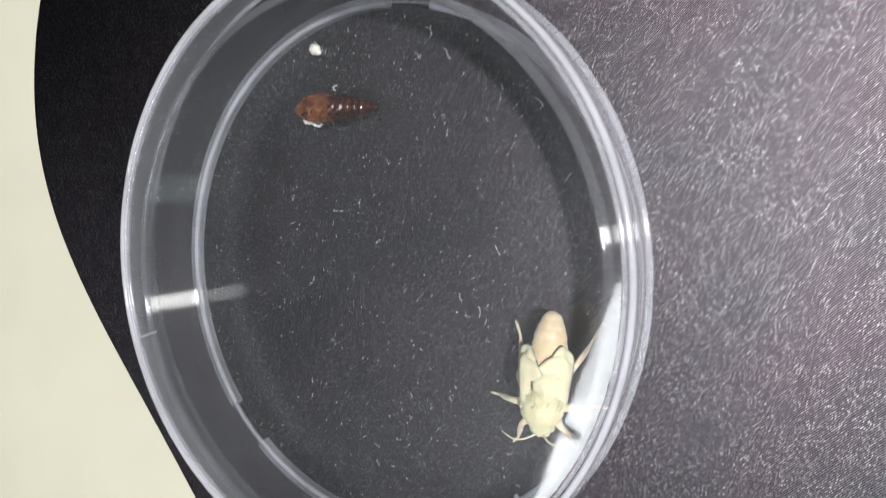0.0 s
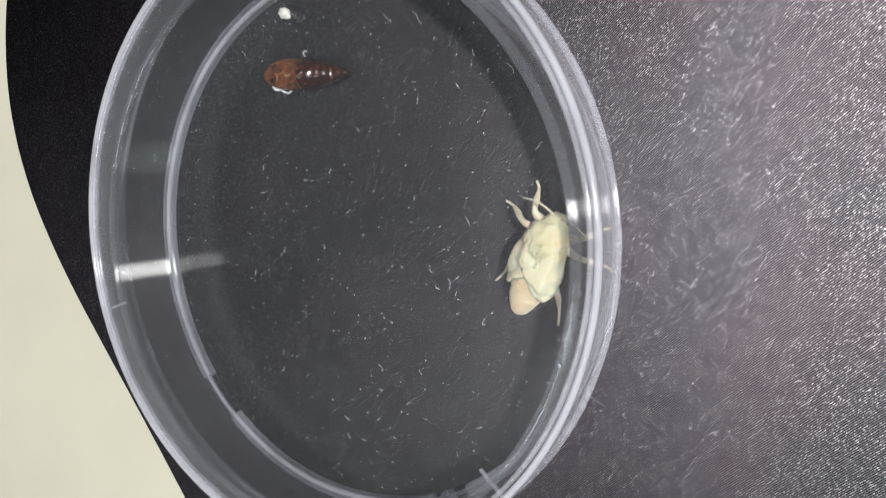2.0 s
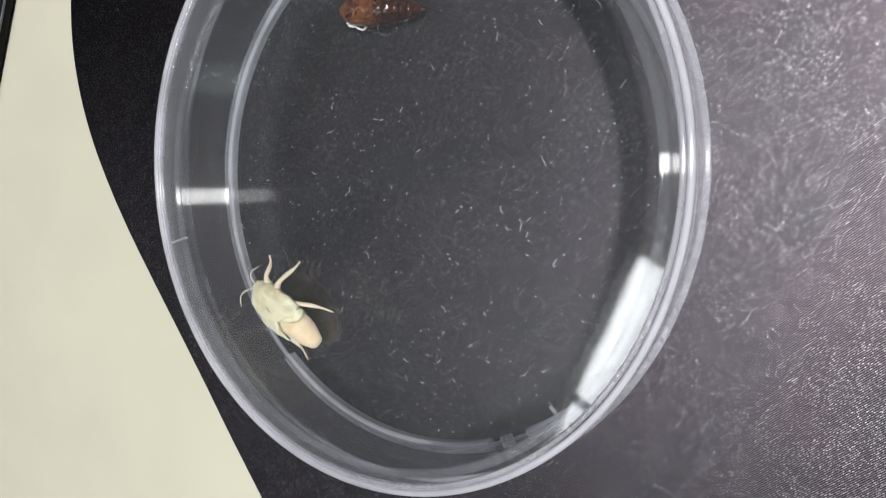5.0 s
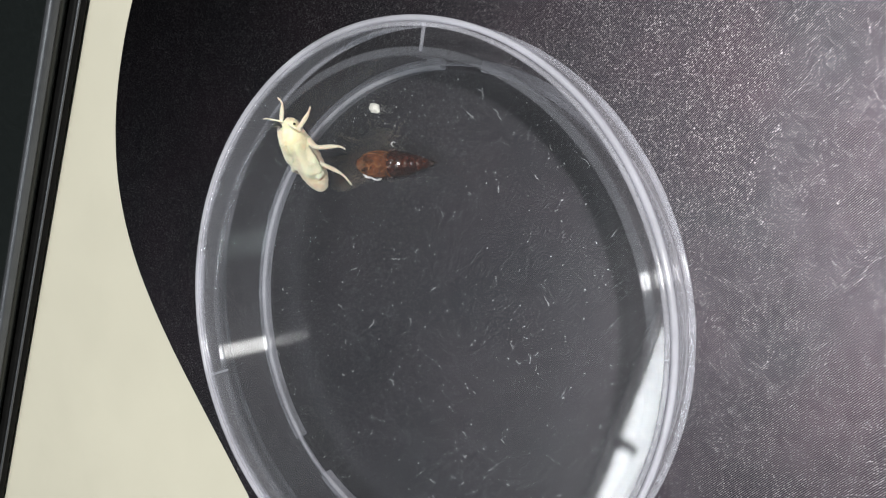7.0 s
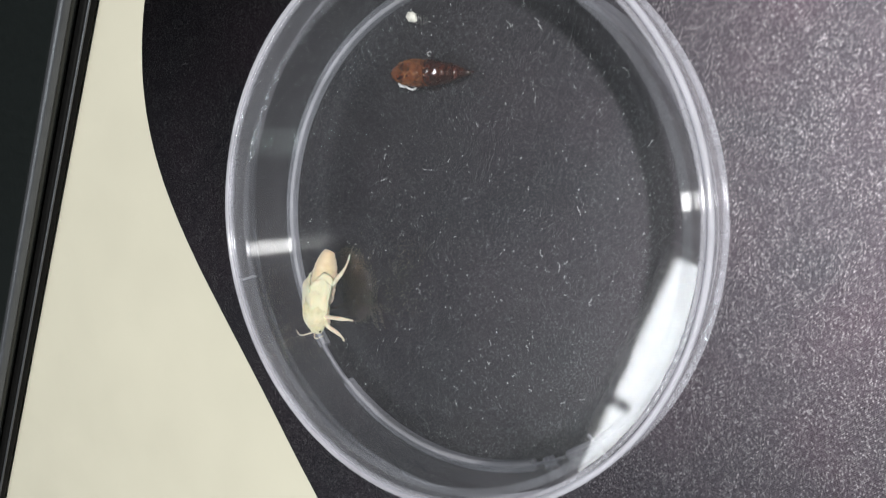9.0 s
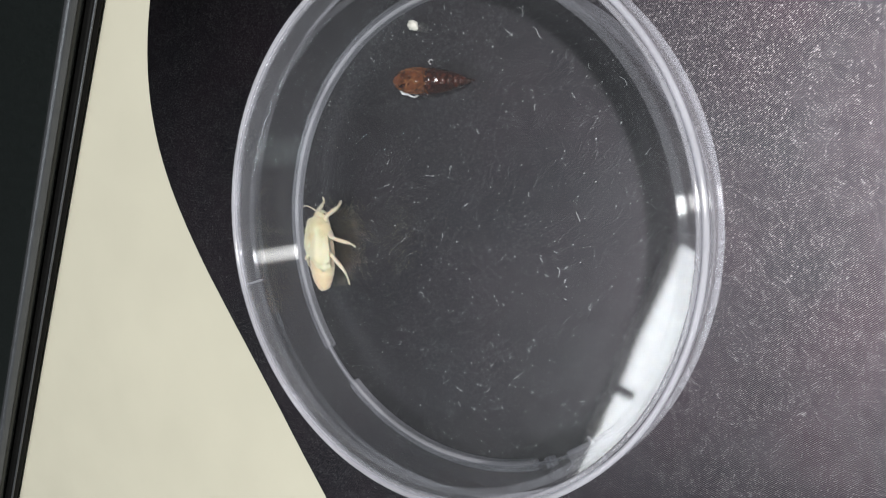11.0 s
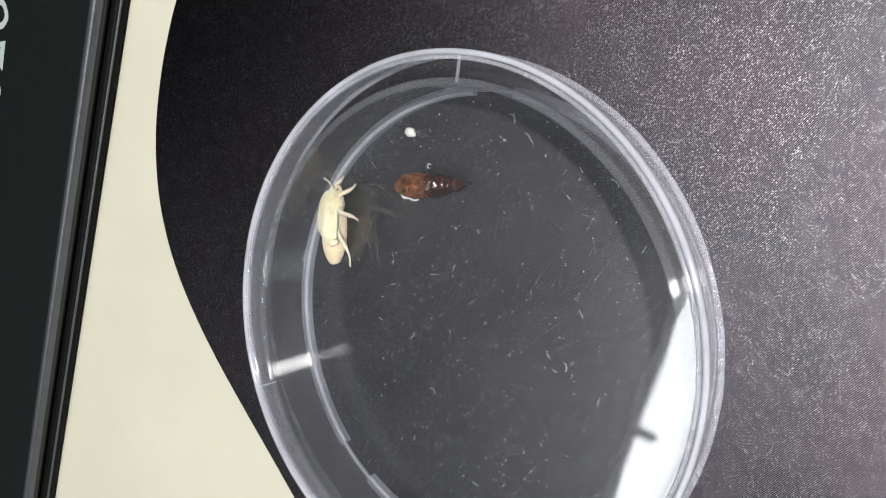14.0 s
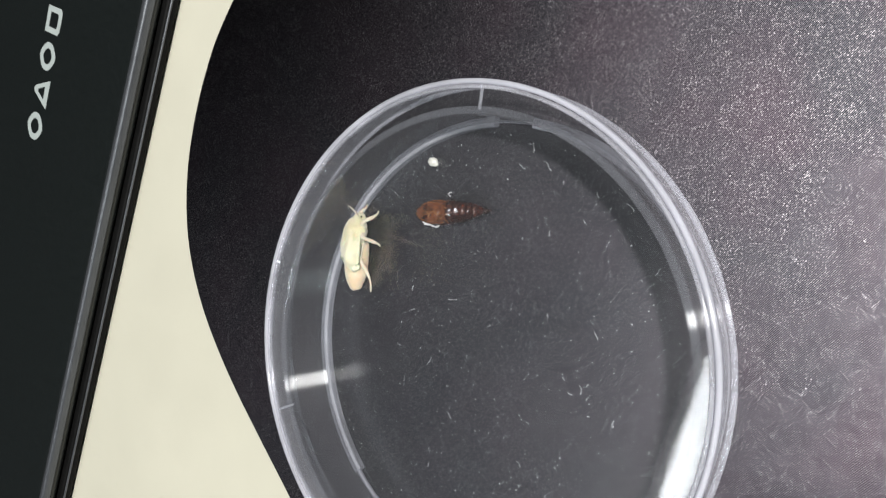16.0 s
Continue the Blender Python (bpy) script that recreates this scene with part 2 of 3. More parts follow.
# ---------- building helpers ----------
def mesh_of(bm, name, material, smooth=True):
    bmesh.ops.recalc_face_normals(bm, faces=bm.faces[:])
    me = bpy.data.meshes.new(name)
    bm.to_mesh(me); bm.free()
    me.materials.append(material)
    for p in me.polygons: p.use_smooth = smooth
    return me

def part(name, bm, material, parent=None, label="", smooth=True):
    ob = new(name, mesh_of(bm, name, material, smooth))
    if parent: ob.parent = parent
    if label: ob["label"] = label
    return ob

def sharp(ob, angle=35):
    """Smooth shading that keeps edges steeper than the angle."""
    ob.data.set_sharp_from_angle(angle=radians(angle))
    return ob

def box_bm(x0, x1, y0, y1, z0, z1, bevel=0.0, segs=2):
    bm = bmesh.new()
    bmesh.ops.create_cube(bm, size=1, matrix=Matrix.Translation(((x0 + x1) / 2, (y0 + y1) / 2, (z0 + z1) / 2)) @ Matrix.Diagonal((x1 - x0, y1 - y0, z1 - z0, 1)))
    if bevel: bmesh.ops.bevel(bm, geom=bm.edges[:], offset=bevel, segments=segs, profile=0.5, affect="EDGES")
    return bm

def lathe(profile, a0=0.0, a1=360.0, segs=192):
    """A solid ring: the closed outline (radius, height in mm) turned from angle a0 to a1."""
    bm = bmesh.new()
    full = abs(a1 - a0 - 360) < 1e-6
    rows = []
    for i in range(segs if full else segs + 1):
        a = radians(a0 + (a1 - a0) * i / segs)
        rows.append([bm.verts.new((r * MM * math.cos(a), r * MM * math.sin(a), z * MM)) for r, z in profile])
    n = len(profile)
    for i in range(len(rows) if full else len(rows) - 1):
        p, q = rows[i], rows[(i + 1) % len(rows)]
        for j in range(n):
            bm.faces.new((p[j], q[j], q[(j + 1) % n], p[(j + 1) % n]))
    if not full:
        bm.faces.new(rows[0]); bm.faces.new(rows[-1][::-1])
    return bm

def disc(radius, z0, z1, segs=192):
    bm = bmesh.new()
    bmesh.ops.create_cone(bm, cap_ends=True, segments=segs, radius1=radius * MM, radius2=radius * MM, depth=(z1 - z0) * MM, matrix=Matrix.Translation((0, 0, (z0 + z1) / 2 * MM)))
    return bm

def tube(bm, pts, radii, segs=8):
    """A tapered tube through the points (mm), closed at both ends."""
    pts = [Vector(p) for p in pts]
    rows = []
    for i, p in enumerate(pts):
        d = (pts[min(i + 1, len(pts) - 1)] - pts[max(i - 1, 0)]).normalized()
        u = d.cross(Vector((0, 0, 1)))
        u = u.normalized() if u.length > 1e-3 else Vector((1, 0, 0))
        v = d.cross(u)
        r = radii[i] if isinstance(radii, (list, tuple)) else radii
        rows.append([bm.verts.new((p + (u * math.cos(k * 2 * math.pi / segs) + v * math.sin(k * 2 * math.pi / segs)) * r) * MM) for k in range(segs)])
    for a, b in zip(rows, rows[1:]):
        for k in range(segs):
            bm.faces.new((a[k], a[(k + 1) % segs], b[(k + 1) % segs], b[k]))
    bm.faces.new(rows[0][::-1]); bm.faces.new(rows[-1])
    return bm

def smooth_path(pts, steps=6):
    """Points of a smooth curve through pts (Catmull-Rom)."""
    pts = [Vector(p) for p in pts]
    out = []
    for i in range(len(pts) - 1):
        a, b, c, d = pts[max(i - 1, 0)], pts[i], pts[i + 1], pts[min(i + 2, len(pts) - 1)]
        for s in range(steps):
            t = s / steps
            out.append(0.5 * (2 * b + (c - a) * t + (2 * a - 5 * b + 4 * c - d) * t * t + (3 * b - a - 3 * c + d) * t ** 3))
    return out + [pts[-1]]

def blob(bm, centre, size, rough=0.0, freq=1.0, sub=3, turn=0.0, seed=0.0):
    """A rounded, slightly uneven lump (mm)."""
    res = bmesh.ops.create_icosphere(bm, subdivisions=sub, radius=1.0)
    rot = Matrix.Rotation(radians(turn), 3, "Z")
    for v in res["verts"]:
        p = v.co.copy()
        k = 1 + rough * noise.noise(p * freq * 2 + Vector((seed, 3.1, 7.7)))
        v.co = (rot @ Vector((p.x * size[0] * k, p.y * size[1] * k, p.z * size[2] * k)) + Vector(centre)) * MM
    return bm

# ---------- the room ----------
DESK_Z = -0.003
def shell():
    def slab(name, b, mat):
        return tagged(part(name, box_bm(*b), mat, smooth=False), kind="structure")
    slab("floor", (-2.6, 2.6, -2.6, 2.6, -0.80, -0.75), FLOOR)
    slab("ceiling", (-2.6, 2.6, -2.6, 2.6, CEIL, CEIL + 0.05), CEILING)
    slab("wall_west", (-2.65, -2.6, -2.6, 2.6, -0.75, CEIL), UNSEEN_DARK)
    slab("wall_east", (2.6, 2.65, -2.6, 2.6, -0.75, CEIL), WALL)
    slab("wall_south", (-2.6, 2.6, -2.65, -2.6, -0.75, CEIL), WALL)
    slab("wall_north", (-2.6, 2.6, 2.6, 2.65, -0.75, CEIL), WALL)
    lamp = tagged(new("ceiling_panel_lamp"), "square white framed ceiling light panel, lit", "lamp")
    lamp.matrix_basis = pose(PANEL_X, PANEL_Y, CEIL - 0.010, 0, 0, -23.5)
    for a in range(4):
        bm = box_bm(-0.365, 0.365, 0.342, 0.365, -0.008, 0.010, 0.002)
        bm.transform(Matrix.Rotation(a * math.pi / 2, 4, "Z"))
        part("frame_bar", bm, LAMP_FRAME, lamp)
    # unseen block, added to cut a notch into the panel's reflection
    part("notch_block", box_bm(-0.345, -0.29, -0.060, -0.035, -0.022, -0.008, 0.003), CEILING, lamp, "dark block added to notch the panel's reflection")
    ring = tagged(part("downlight_ring", lathe([(90, -8), (90, 4), (108, 4), (108, -4), (104, -8)], segs=64), LAMP_FRAME), "round white ceiling downlight trim ring", "lamp")
    ring.location = (1.16, 0.12, CEIL - 0.004)
    # made-up fitting round the light added for the green patch
    ring = tagged(part("downlight_ring", lathe([(178, -8), (178, 4), (200, 4), (200, -4), (196, -8)], segs=64), LAMP_FRAME), "wide round white trim ring added round the wall patch light", "lamp")
    ring.location = (0.92, -0.92, CEIL - 0.004)

def desk():
    d = tagged(new("desk"), "cream laminate office desk with a smooth top", "desk")
    d.location = (0, 0, -0.75)
    top = DESK_Z + 0.75
    part("tabletop", box_bm(-0.65, 0.55, -0.42, 0.40, top - 0.025, top, 0.003), DESK, d, smooth=False)
    part("side_panel", box_bm(-0.63, -0.605, -0.40, 0.38, 0, top - 0.025), DESK, d, smooth=False)
    part("side_panel", box_bm(0.505, 0.53, -0.40, 0.38, 0, top - 0.025), DESK, d, smooth=False)

MAT_EDGE = [(-14, 129), (-42, 110), (-62, 93), (-75.5, 80), (-82.5, 70), (-87.5, 60), (-91, 50), (-92.8, 40), (-92.9, 30), (-91.1, 20), (-87.5, 10), (-82.2, 0), (-75.7, -10), (-68.3, -20), (-60.6, -30),
            (-53, -40), (-45.6, -50), (-37.9, -60), (-17.5, -87), (10, -121), (60, -150), (110, -160), (150, -130), (165, -60), (168, 40), (150, 115), (95, 145), (30, 143)]
def mouse_pad():
    pad = tagged(new("mouse_pad"), "black twill cloth mouse pad with a curved edge", "mouse pad")
    pad.location = (0, 0, DESK_Z)
    loop = smooth_path([(x, y, 0) for x, y in MAT_EDGE] + [(*MAT_EDGE[0], 0)], 8)[:-1]
    def layer(name, outline, mat):
        bm = bmesh.new()
        rows = []
        for inset, z in outline:
            row = []
            for i, p in enumerate(loop):
                d = (loop[(i + 1) % len(loop)] - loop[i - 1]).normalized()
                inward = Vector((d.y, -d.x, 0)) * -1
                q = p + inward * inset
                row.append(bm.verts.new((q.x * MM, q.y * MM, z * MM)))
            rows.append(row)
        for a, b in zip(rows, rows[1:]):
            for i in range(len(a)):
                bm.faces.new((a[i], a[(i + 1) % len(a)], b[(i + 1) % len(a)], b[i]))
        bm.faces.new(rows[0]); bm.faces.new(rows[-1])
        return sharp(part(name, bm, mat, pad))
    layer("rubber_backing", [(0.3, 0.0), (0.0, 0.3), (0.0, 2.1), (0.1, 2.2)], RUBBER)
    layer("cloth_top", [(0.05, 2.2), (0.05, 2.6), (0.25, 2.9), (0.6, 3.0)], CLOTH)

def laptop():
    """Closed dark laptop; its long edge faces the mouse pad."""
    lap = tagged(new("laptop"), "closed black laptop with a pale maker's mark on its lid", "laptop")
    lap.matrix_basis = pose(-0.1186, 0.0478, DESK_Z, 0, 0, -26.6)
    # local: +x towards the pad, y along the edge
    part("lid", box_bm(-0.230, 0.0, -0.220, 0.165, 0.0045, 0.0098, 0.0022, 6), LAP_TOP, lap)
    # paler strip drawn in for the highlight on the lid's rounded edge
    part("edge_highlight", box_bm(-0.0016, 0.0007, -0.219, 0.164, 0.0070, 0.0100, 0.0009, 4), LAP_EDGE, lap, "grey strip for the light caught by the lid's rounded edge")
    part("base_trim", box_bm(0.0002, 0.0016, -0.219, 0.164, 0.0030, 0.0036, 0.0002, 2), LAP_EDGE, lap, "thin satin grey seam of the base")
    part("base", box_bm(-0.229, 0.0012, -0.219, 0.164, 0.0010, 0.0043, 0.0008, 3), LAP_DARK, lap)
    for x, y in ((-0.012, 0.13), (-0.012, -0.17), (-0.21, 0.13), (-0.21, -0.17)):
        part("rubber_foot", box_bm(x - 0.006, x + 0.006, y - 0.015, y + 0.015, 0.0, 0.0016, 0.0004), RUBBER, lap)
    def mark(y, outline, hollow):
        """A flat printed shape on the lid: an outline with a hole of the same form."""
        bm = bmesh.new()
        inner = [(x * hollow, q * hollow) for x, q in outline]
        lines = [[bm.verts.new((-0.0480 + x, y + q, z)) for x, q in line] for line, z in ((outline, 0.00970), (outline, 0.00984), (inner, 0.00984), (inner, 0.00970))]
        n = len(outline)
        for p, r in zip(lines, lines[1:]):
            for i in range(n): bm.faces.new((p[i], r[i], r[(i + 1) % n], p[(i + 1) % n]))
        part("logo_mark", bm, LOGO, lap, "pale grey printed mark", smooth=False)
    loop = [(0.0048 * math.cos(t) * (1 + 0.06 * math.cos(4 * t)), 0.0043 * math.sin(t)) for t in (i * math.pi / 16 for i in range(32))]
    wedge = [(-0.0048, 0.0), (-0.0042, -0.0010), (0.0046, -0.0044), (0.0048, -0.0040), (0.0048, 0.0040), (0.0046, 0.0044), (-0.0042, 0.0010)]
    block = [(-0.0048, -0.0040), (0.0036, -0.0040), (0.0046, -0.0030), (0.0048, 0.0), (0.0046, 0.0030), (0.0036, 0.0040), (-0.0048, 0.0040)]
    for k, (outline, hollow) in enumerate(((loop, 0.56), (wedge, 0.45), (loop, 0.56), (block, 0.56), (loop, 0.56), (block, 0.56))):
        mark(0.0014 + k * 0.0110, outline, hollow)

# ---------- the dish ----------
def outer_faces(ob, material):
    """Gives the faces that look away from the axis their own material."""
    ob.data.materials.append(material)
    for p in ob.data.polygons:
        if p.normal.x * p.center.x + p.normal.y * p.center.y > 0.02: p.material_index = 1

def petri_dish():
    dish = tagged(new("petri_dish"), "clear round plastic petri dish standing on the mouse pad", "petri dish")
    floor_plate = part("dish_floor", disc(40.75, 0.95, 1.9), CLEAR, dish)
    sharp(floor_plate)
    wall = sharp(part("dish_wall", lathe([(41.5, 1.95), (41.4, 12.5), (42.75, 12.5), (42.9, 1.95)]), CLEAR_WALL, dish))
    outer_faces(wall, CLEAR_OUTSIDE)
    part("dish_lip", lathe([(41.4, 12.55), (41.45, 12.9), (41.75, 13.1), (42.4, 13.1), (42.7, 12.9), (42.75, 12.55)]), CLEAR_LIP, dish, "rounded lip of the dish wall")
    for a0, a1 in ((82.8, 215.9), (228.2, 288.9), (298.5, 431.6)):
        sharp(part("foot_ring", lathe([(40.9, 0.3), (40.9, 1.6), (41.1, 1.85), (41.6, 1.9), (41.75, 1.7), (41.9, 1.7), (42.05, 1.9), (42.5, 1.9), (42.7, 1.6), (42.7, 0.3), (42.4, 0.0), (41.3, 0.0)], a0, a1, 96), FOOT, dish, "raised moulded foot ring segment"))
    for a0, a1 in ((215.9, 228.2), (288.9, 298.5), (431.6, 442.8)):
        part("seam_ring", lathe([(41.5, 1.0), (41.5, 1.9), (41.9, 1.9), (41.9, 1.0)], a0, a1, 24), FOOT, dish)
    for a in (292.1, 293.4):
        sharp(part("moulded_tag", lathe([(40.9, 0.2), (40.9, 1.85), (42.6, 1.85), (42.6, 0.2)], a, a + 0.5, 4), FOOT, dish))
    # drops of plastic left by the mould's gate
    rnd = random.Random(3)
    for k in range(7):
        bm = bmesh.new()
        a = radians(-8.5 + rnd.uniform(-2.6, 2.6))
        blob(bm, (0, 0, 0), (rnd.uniform(0.25, 0.5), rnd.uniform(0.3, 0.7), rnd.uniform(0.3, 0.7)), 0.3, 1.5, 2, seed=k)
        bm.transform(Matrix.Translation((42.0 * MM * math.cos(a), 42.0 * MM * math.sin(a), rnd.uniform(9.5, 13.2) * MM)))
        part("gate_drop", bm, GATE, dish)

    lid = tagged(new("dish_cover"), "clear plastic petri dish lid with three vent ribs, closed", "dish cover")
    sharp(part("lid_top", disc(44.3, 13.35, 14.3), CLEAR, lid))
    skirt = sharp(part("lid_wall", lathe([(45.15, 13.5), (46.0, 13.5), (46.15, 7.8), (45.3, 7.8)]), CLEAR_SKIRT, lid))
    skirt.visible_shadow = False
    outer_faces(skirt, CLEAR_SKIRT_OUT)
    part("skirt_edge", lathe([(45.35, 7.45), (45.3, 7.75), (46.15, 7.75), (46.15, 7.5), (46.0, 7.4)]), CLEAR_STEP, lid, "pale lower edge of the lid")
    step = part("lid_step", lathe([(44.35, 13.4), (44.35, 14.25), (44.5, 14.4), (44.85, 14.4), (45.0, 14.2), (45.0, 13.4)]), CLEAR_STEP, lid, "pale inner step of the lid")
    step.visible_shadow = False
    part("lid_rim", lathe([(45.1, 13.55), (45.15, 14.3), (45.4, 14.5), (45.75, 14.45), (45.95, 14.2), (46.02, 13.6)]), CLEAR_EDGE, lid, "rounded outer edge of the lid, milky for its caught light")
    lid.location = (-0.21 * MM, 1.15 * MM, 0)
    for a in (76.0, 194.9, 314.6):
        bm = box_bm(40.9 * MM, 45.1 * MM, -0.20 * MM, 0.20 * MM, 12.75 * MM, 13.30 * MM, 0.0001)
        bm.transform(Matrix.Rotation(radians(a), 4, "Z"))
        part("vent_rib", bm, RIB, lid, "milky moulded vent rib")

# ---------- what lies in the dish ----------
FLOOR_Z = 1.9
def pupal_case():
    case = tagged(new("pupal_case"), "empty glossy red-brown moth pupal case, split open", "pupal case")
    case.matrix_basis = pose(-4.2 * MM, 26.0 * MM, FLOOR_Z * MM, 0, 0, -5)
    def girth(x):
        """Radius of the case at x, blunt at the head and tapering to the tail."""
        knots = [(-7.3, 0.7), (-6.6, 1.45), (-5.4, 2.1), (-4.0, 2.5), (-2.2, 2.68), (0.0, 2.6), (1.8, 2.4), (3.4, 2.05), (4.8, 1.6), (6.0, 1.1), (7.0, 0.65)]
        return float(np.interp(x, [k[0] for k in knots], [k[1] for k in knots]))
    edges = [0.2, 1.5, 2.7, 3.8, 4.8, 5.7, 6.5]
    for x0, x1 in zip(edges, edges[1:]):
        bm = bmesh.new()
        xs = [x0 - 0.05, x0 + 0.12, x0 + 0.35, (x0 + x1) / 2, x1 - 0.2, x1 - 0.02]
        tube(bm, [(x, 0, 0.95 + 0.62 * girth(x)) for x in xs], [girth(x) * k for x, k in zip(xs, (0.80, 0.97, 1.05, 1.03, 0.97, 0.84))], 28)
        sharp(part("abdomen_ring", bm, PUPA, case), 60)
    bm = bmesh.new(); blob(bm, (6.8, 0, 1.35), (0.75, 0.62, 0.6), 0.1, 2, 3)
    part("tail_tip", bm, PUPA_TIP, case, "dark shiny tail tip")
    bm = bmesh.new(); tube(bm, smooth_path([(7.3, 0.1, 1.4), (7.8, 0.2, 1.5), (8.2, 0.1, 1.3)]), 0.1, 6)
    part("tail_hook", bm, PUPA, case)
    bm = bmesh.new()
    xs = [0.3 - 0.38 * k for k in range(21)]
    tube(bm, [(x, 0, 0.95 + 0.62 * girth(x)) for x in xs], [girth(x) * (1 + 0.03 * math.sin(3.1 * x)) for x in xs], 32)
    for v in bm.verts:
        v.co += Vector((0, noise.noise(v.co * 500) * 0.00025, noise.noise(v.co * 650) * 0.0004))
    sharp(part("thorax_shell", bm, PUPA_PALE, case, "amber translucent front shell"), 60)
    def on_shell(x, y, lift=0.06):
        g = girth(x)
        return (x, y, 0.95 + 0.62 * g + math.sqrt(max(0.02, g * g - y * y)) + lift)
    def ridge(name, points, thick, mat, label=""):
        bm = bmesh.new()
        tube(bm, [on_shell(p.x, p.y) for p in smooth_path([(x, y, 0) for x, y in points], 6)], thick, 8)
        for v in bm.verts: v.co += Vector((0, 0, noise.noise(v.co * 1500) * 0.00015))
        return part(name, bm, mat, case, label)
    for s in (-1, 1):
        ridge("wing_cover", [(-5.4, s * 1.0), (-4.2, s * 1.9), (-2.4, s * 2.0), (-0.6, s * 1.5), (0.9, s * 0.5)], 0.17, PUPA_LINE, "pale amber wing cover seam")
        ridge("antenna_cover", [(-6.6, s * 0.5), (-5.2, s * 1.7), (-3.2, s * 2.4), (-0.6, s * 2.3), (0.6, s * 1.9)], 0.15, PUPA_LINE)
    ridge("torn_edge", [(-5.2, 0.3), (-4.3, 0.75), (-3.5, 0.2), (-2.9, -0.6), (-3.2, -1.4)], 0.2, PUPA_LINE, "curled amber edge of the split")
    ridge("torn_edge", [(-2.7, -0.5), (-1.7, 0.1), (-1.0, -0.7), (-0.2, -0.2)], 0.16, PUPA_LINE)
    bm = bmesh.new()
    for x, y, size, k in ((-3.4, -0.9, (1.3, 0.35, 0.16), 1), (-6.6, 0.3, (0.4, 0.5, 0.25), 8)):
        blob(bm, on_shell(x, y, -0.05), size, 0.5, 2, 3, turn=20 * k, seed=k)
    part("torn_flap", bm, PUPA, case, "dark split along the back")
    bm = bmesh.new()
    tube(bm, smooth_path([(-5.6, -1.9, 2.9), (-5.3, -2.5, 2.6), (-4.8, -2.6, 2.3), (-4.5, -2.3, 2.7), (-4.1, -2.8, 2.3), (-3.5, -3.1, 1.8), (-2.8, -3.0, 2.1), (-2.2, -2.7, 2.5)], 4), [0.16 + 0.06 * math.sin(k * 1.9) for k in range(29)], 8)
    blob(bm, (-5.2, -2.4, 2.6), (0.4, 0.35, 0.3), 0.5, 2, 2, seed=1)
    part("shed_lining", bm, FIBRE, case, "white curl of shed lining")
    bm = bmesh.new()
    tube(bm, smooth_path([(-1.2, 3.4, 0.3), (-1.5, 3.9, 0.5), (-1.2, 4.4, 0.4), (-0.9, 4.2, 0.3)], 4), 0.08, 6)
    part("loose_thread", bm, FIBRE, case)

    for piece in case.children:
        piece.matrix_basis = Matrix.Diagonal((1.06, 0.87, 0.9, 1))

def crumb():
    bm = bmesh.new(); blob(bm, (0, 0, 0.75), (0.95, 0.85, 0.75), 0.35, 1.6, 3, seed=9)
    blob(bm, (0.5, -0.5, 0.5), (0.5, 0.45, 0.45), 0.3, 2, 2, seed=2)
    ob = tagged(part("crumb", bm, PELLET), "small white chalky crumb on the dish floor", "crumb")
    ob.location = (-8.5 * MM, 36.1 * MM, FLOOR_Z * MM)

FIBRES = [(16.3, 30.8, 80, 2.4), (30.3, 22.2, 70, 1.9), (-19.4, -4.6, -40, 1.0), (-12.4, -0.8, -55, 2.0), (-9.7, -11.5, 50, 1.8), (18.7, -6.9, 60, 1.7), (-15, -21.8, 30, 1.2),
          (22, 3.5, -40, 1.6), (13, 34.5, 10, 2.2), (24, -12, 65, 1.4), (-2, -28, 20, 1.4), (6, -20, 80, 1.3), (10, 33, -30, 1.5), (-17, 8, 15, 1.6), (-16, 12, 70, 1.2), (33, 12, 40, 1.3)]
def lint():
    rnd = random.Random(5)
    small = [(r * math.cos(a), r * math.sin(a), rnd.uniform(0, 360), rnd.uniform(0.4, 1.1)) for r, a in ((39 * math.sqrt(rnd.random()), rnd.uniform(0, 6.28)) for _ in range(44))]
    for x, y, a, length in FIBRES + small:
        pts = [(0, 0, 0.15)]
        ang = 0.0
        for k in range(5):
            ang += rnd.uniform(-0.8, 0.8)
            pts.append((pts[-1][0] + length / 5 * math.cos(ang), pts[-1][1] + length / 5 * math.sin(ang), 0.12 + 0.12 * rnd.random()))
        bm = bmesh.new(); tube(bm, smooth_path(pts, 3), 0.027, 5)
        ob = tagged(part("lint_fibre", bm, FIBRE), "short curled white lint fibre on the dish floor", "lint", "lint fibres")
        ob.matrix_basis = pose(x * MM, y * MM, FLOOR_Z * MM, 0, 0, a)
    bm = bmesh.new()
    for k in range(1100):
        r, a = 40 * math.sqrt(rnd.random()), rnd.uniform(0, 2 * math.pi)
        s = rnd.choice((0.025, 0.03, 0.04, 0.065))
        bmesh.ops.create_icosphere(bm, subdivisions=1, radius=s * MM, matrix=Matrix.Translation((r * math.cos(a) * MM, r * math.sin(a) * MM, (FLOOR_Z + s * 0.8) * MM)) @ Matrix.Rotation(a, 4, "Z") @ Matrix.Diagonal((rnd.uniform(1, 3), 1, 0.8, 1)))
    tagged(part("dust", bm, FIBRE), "fine pale dust specks scattered on the dish floor", "dust", kind="stuff")

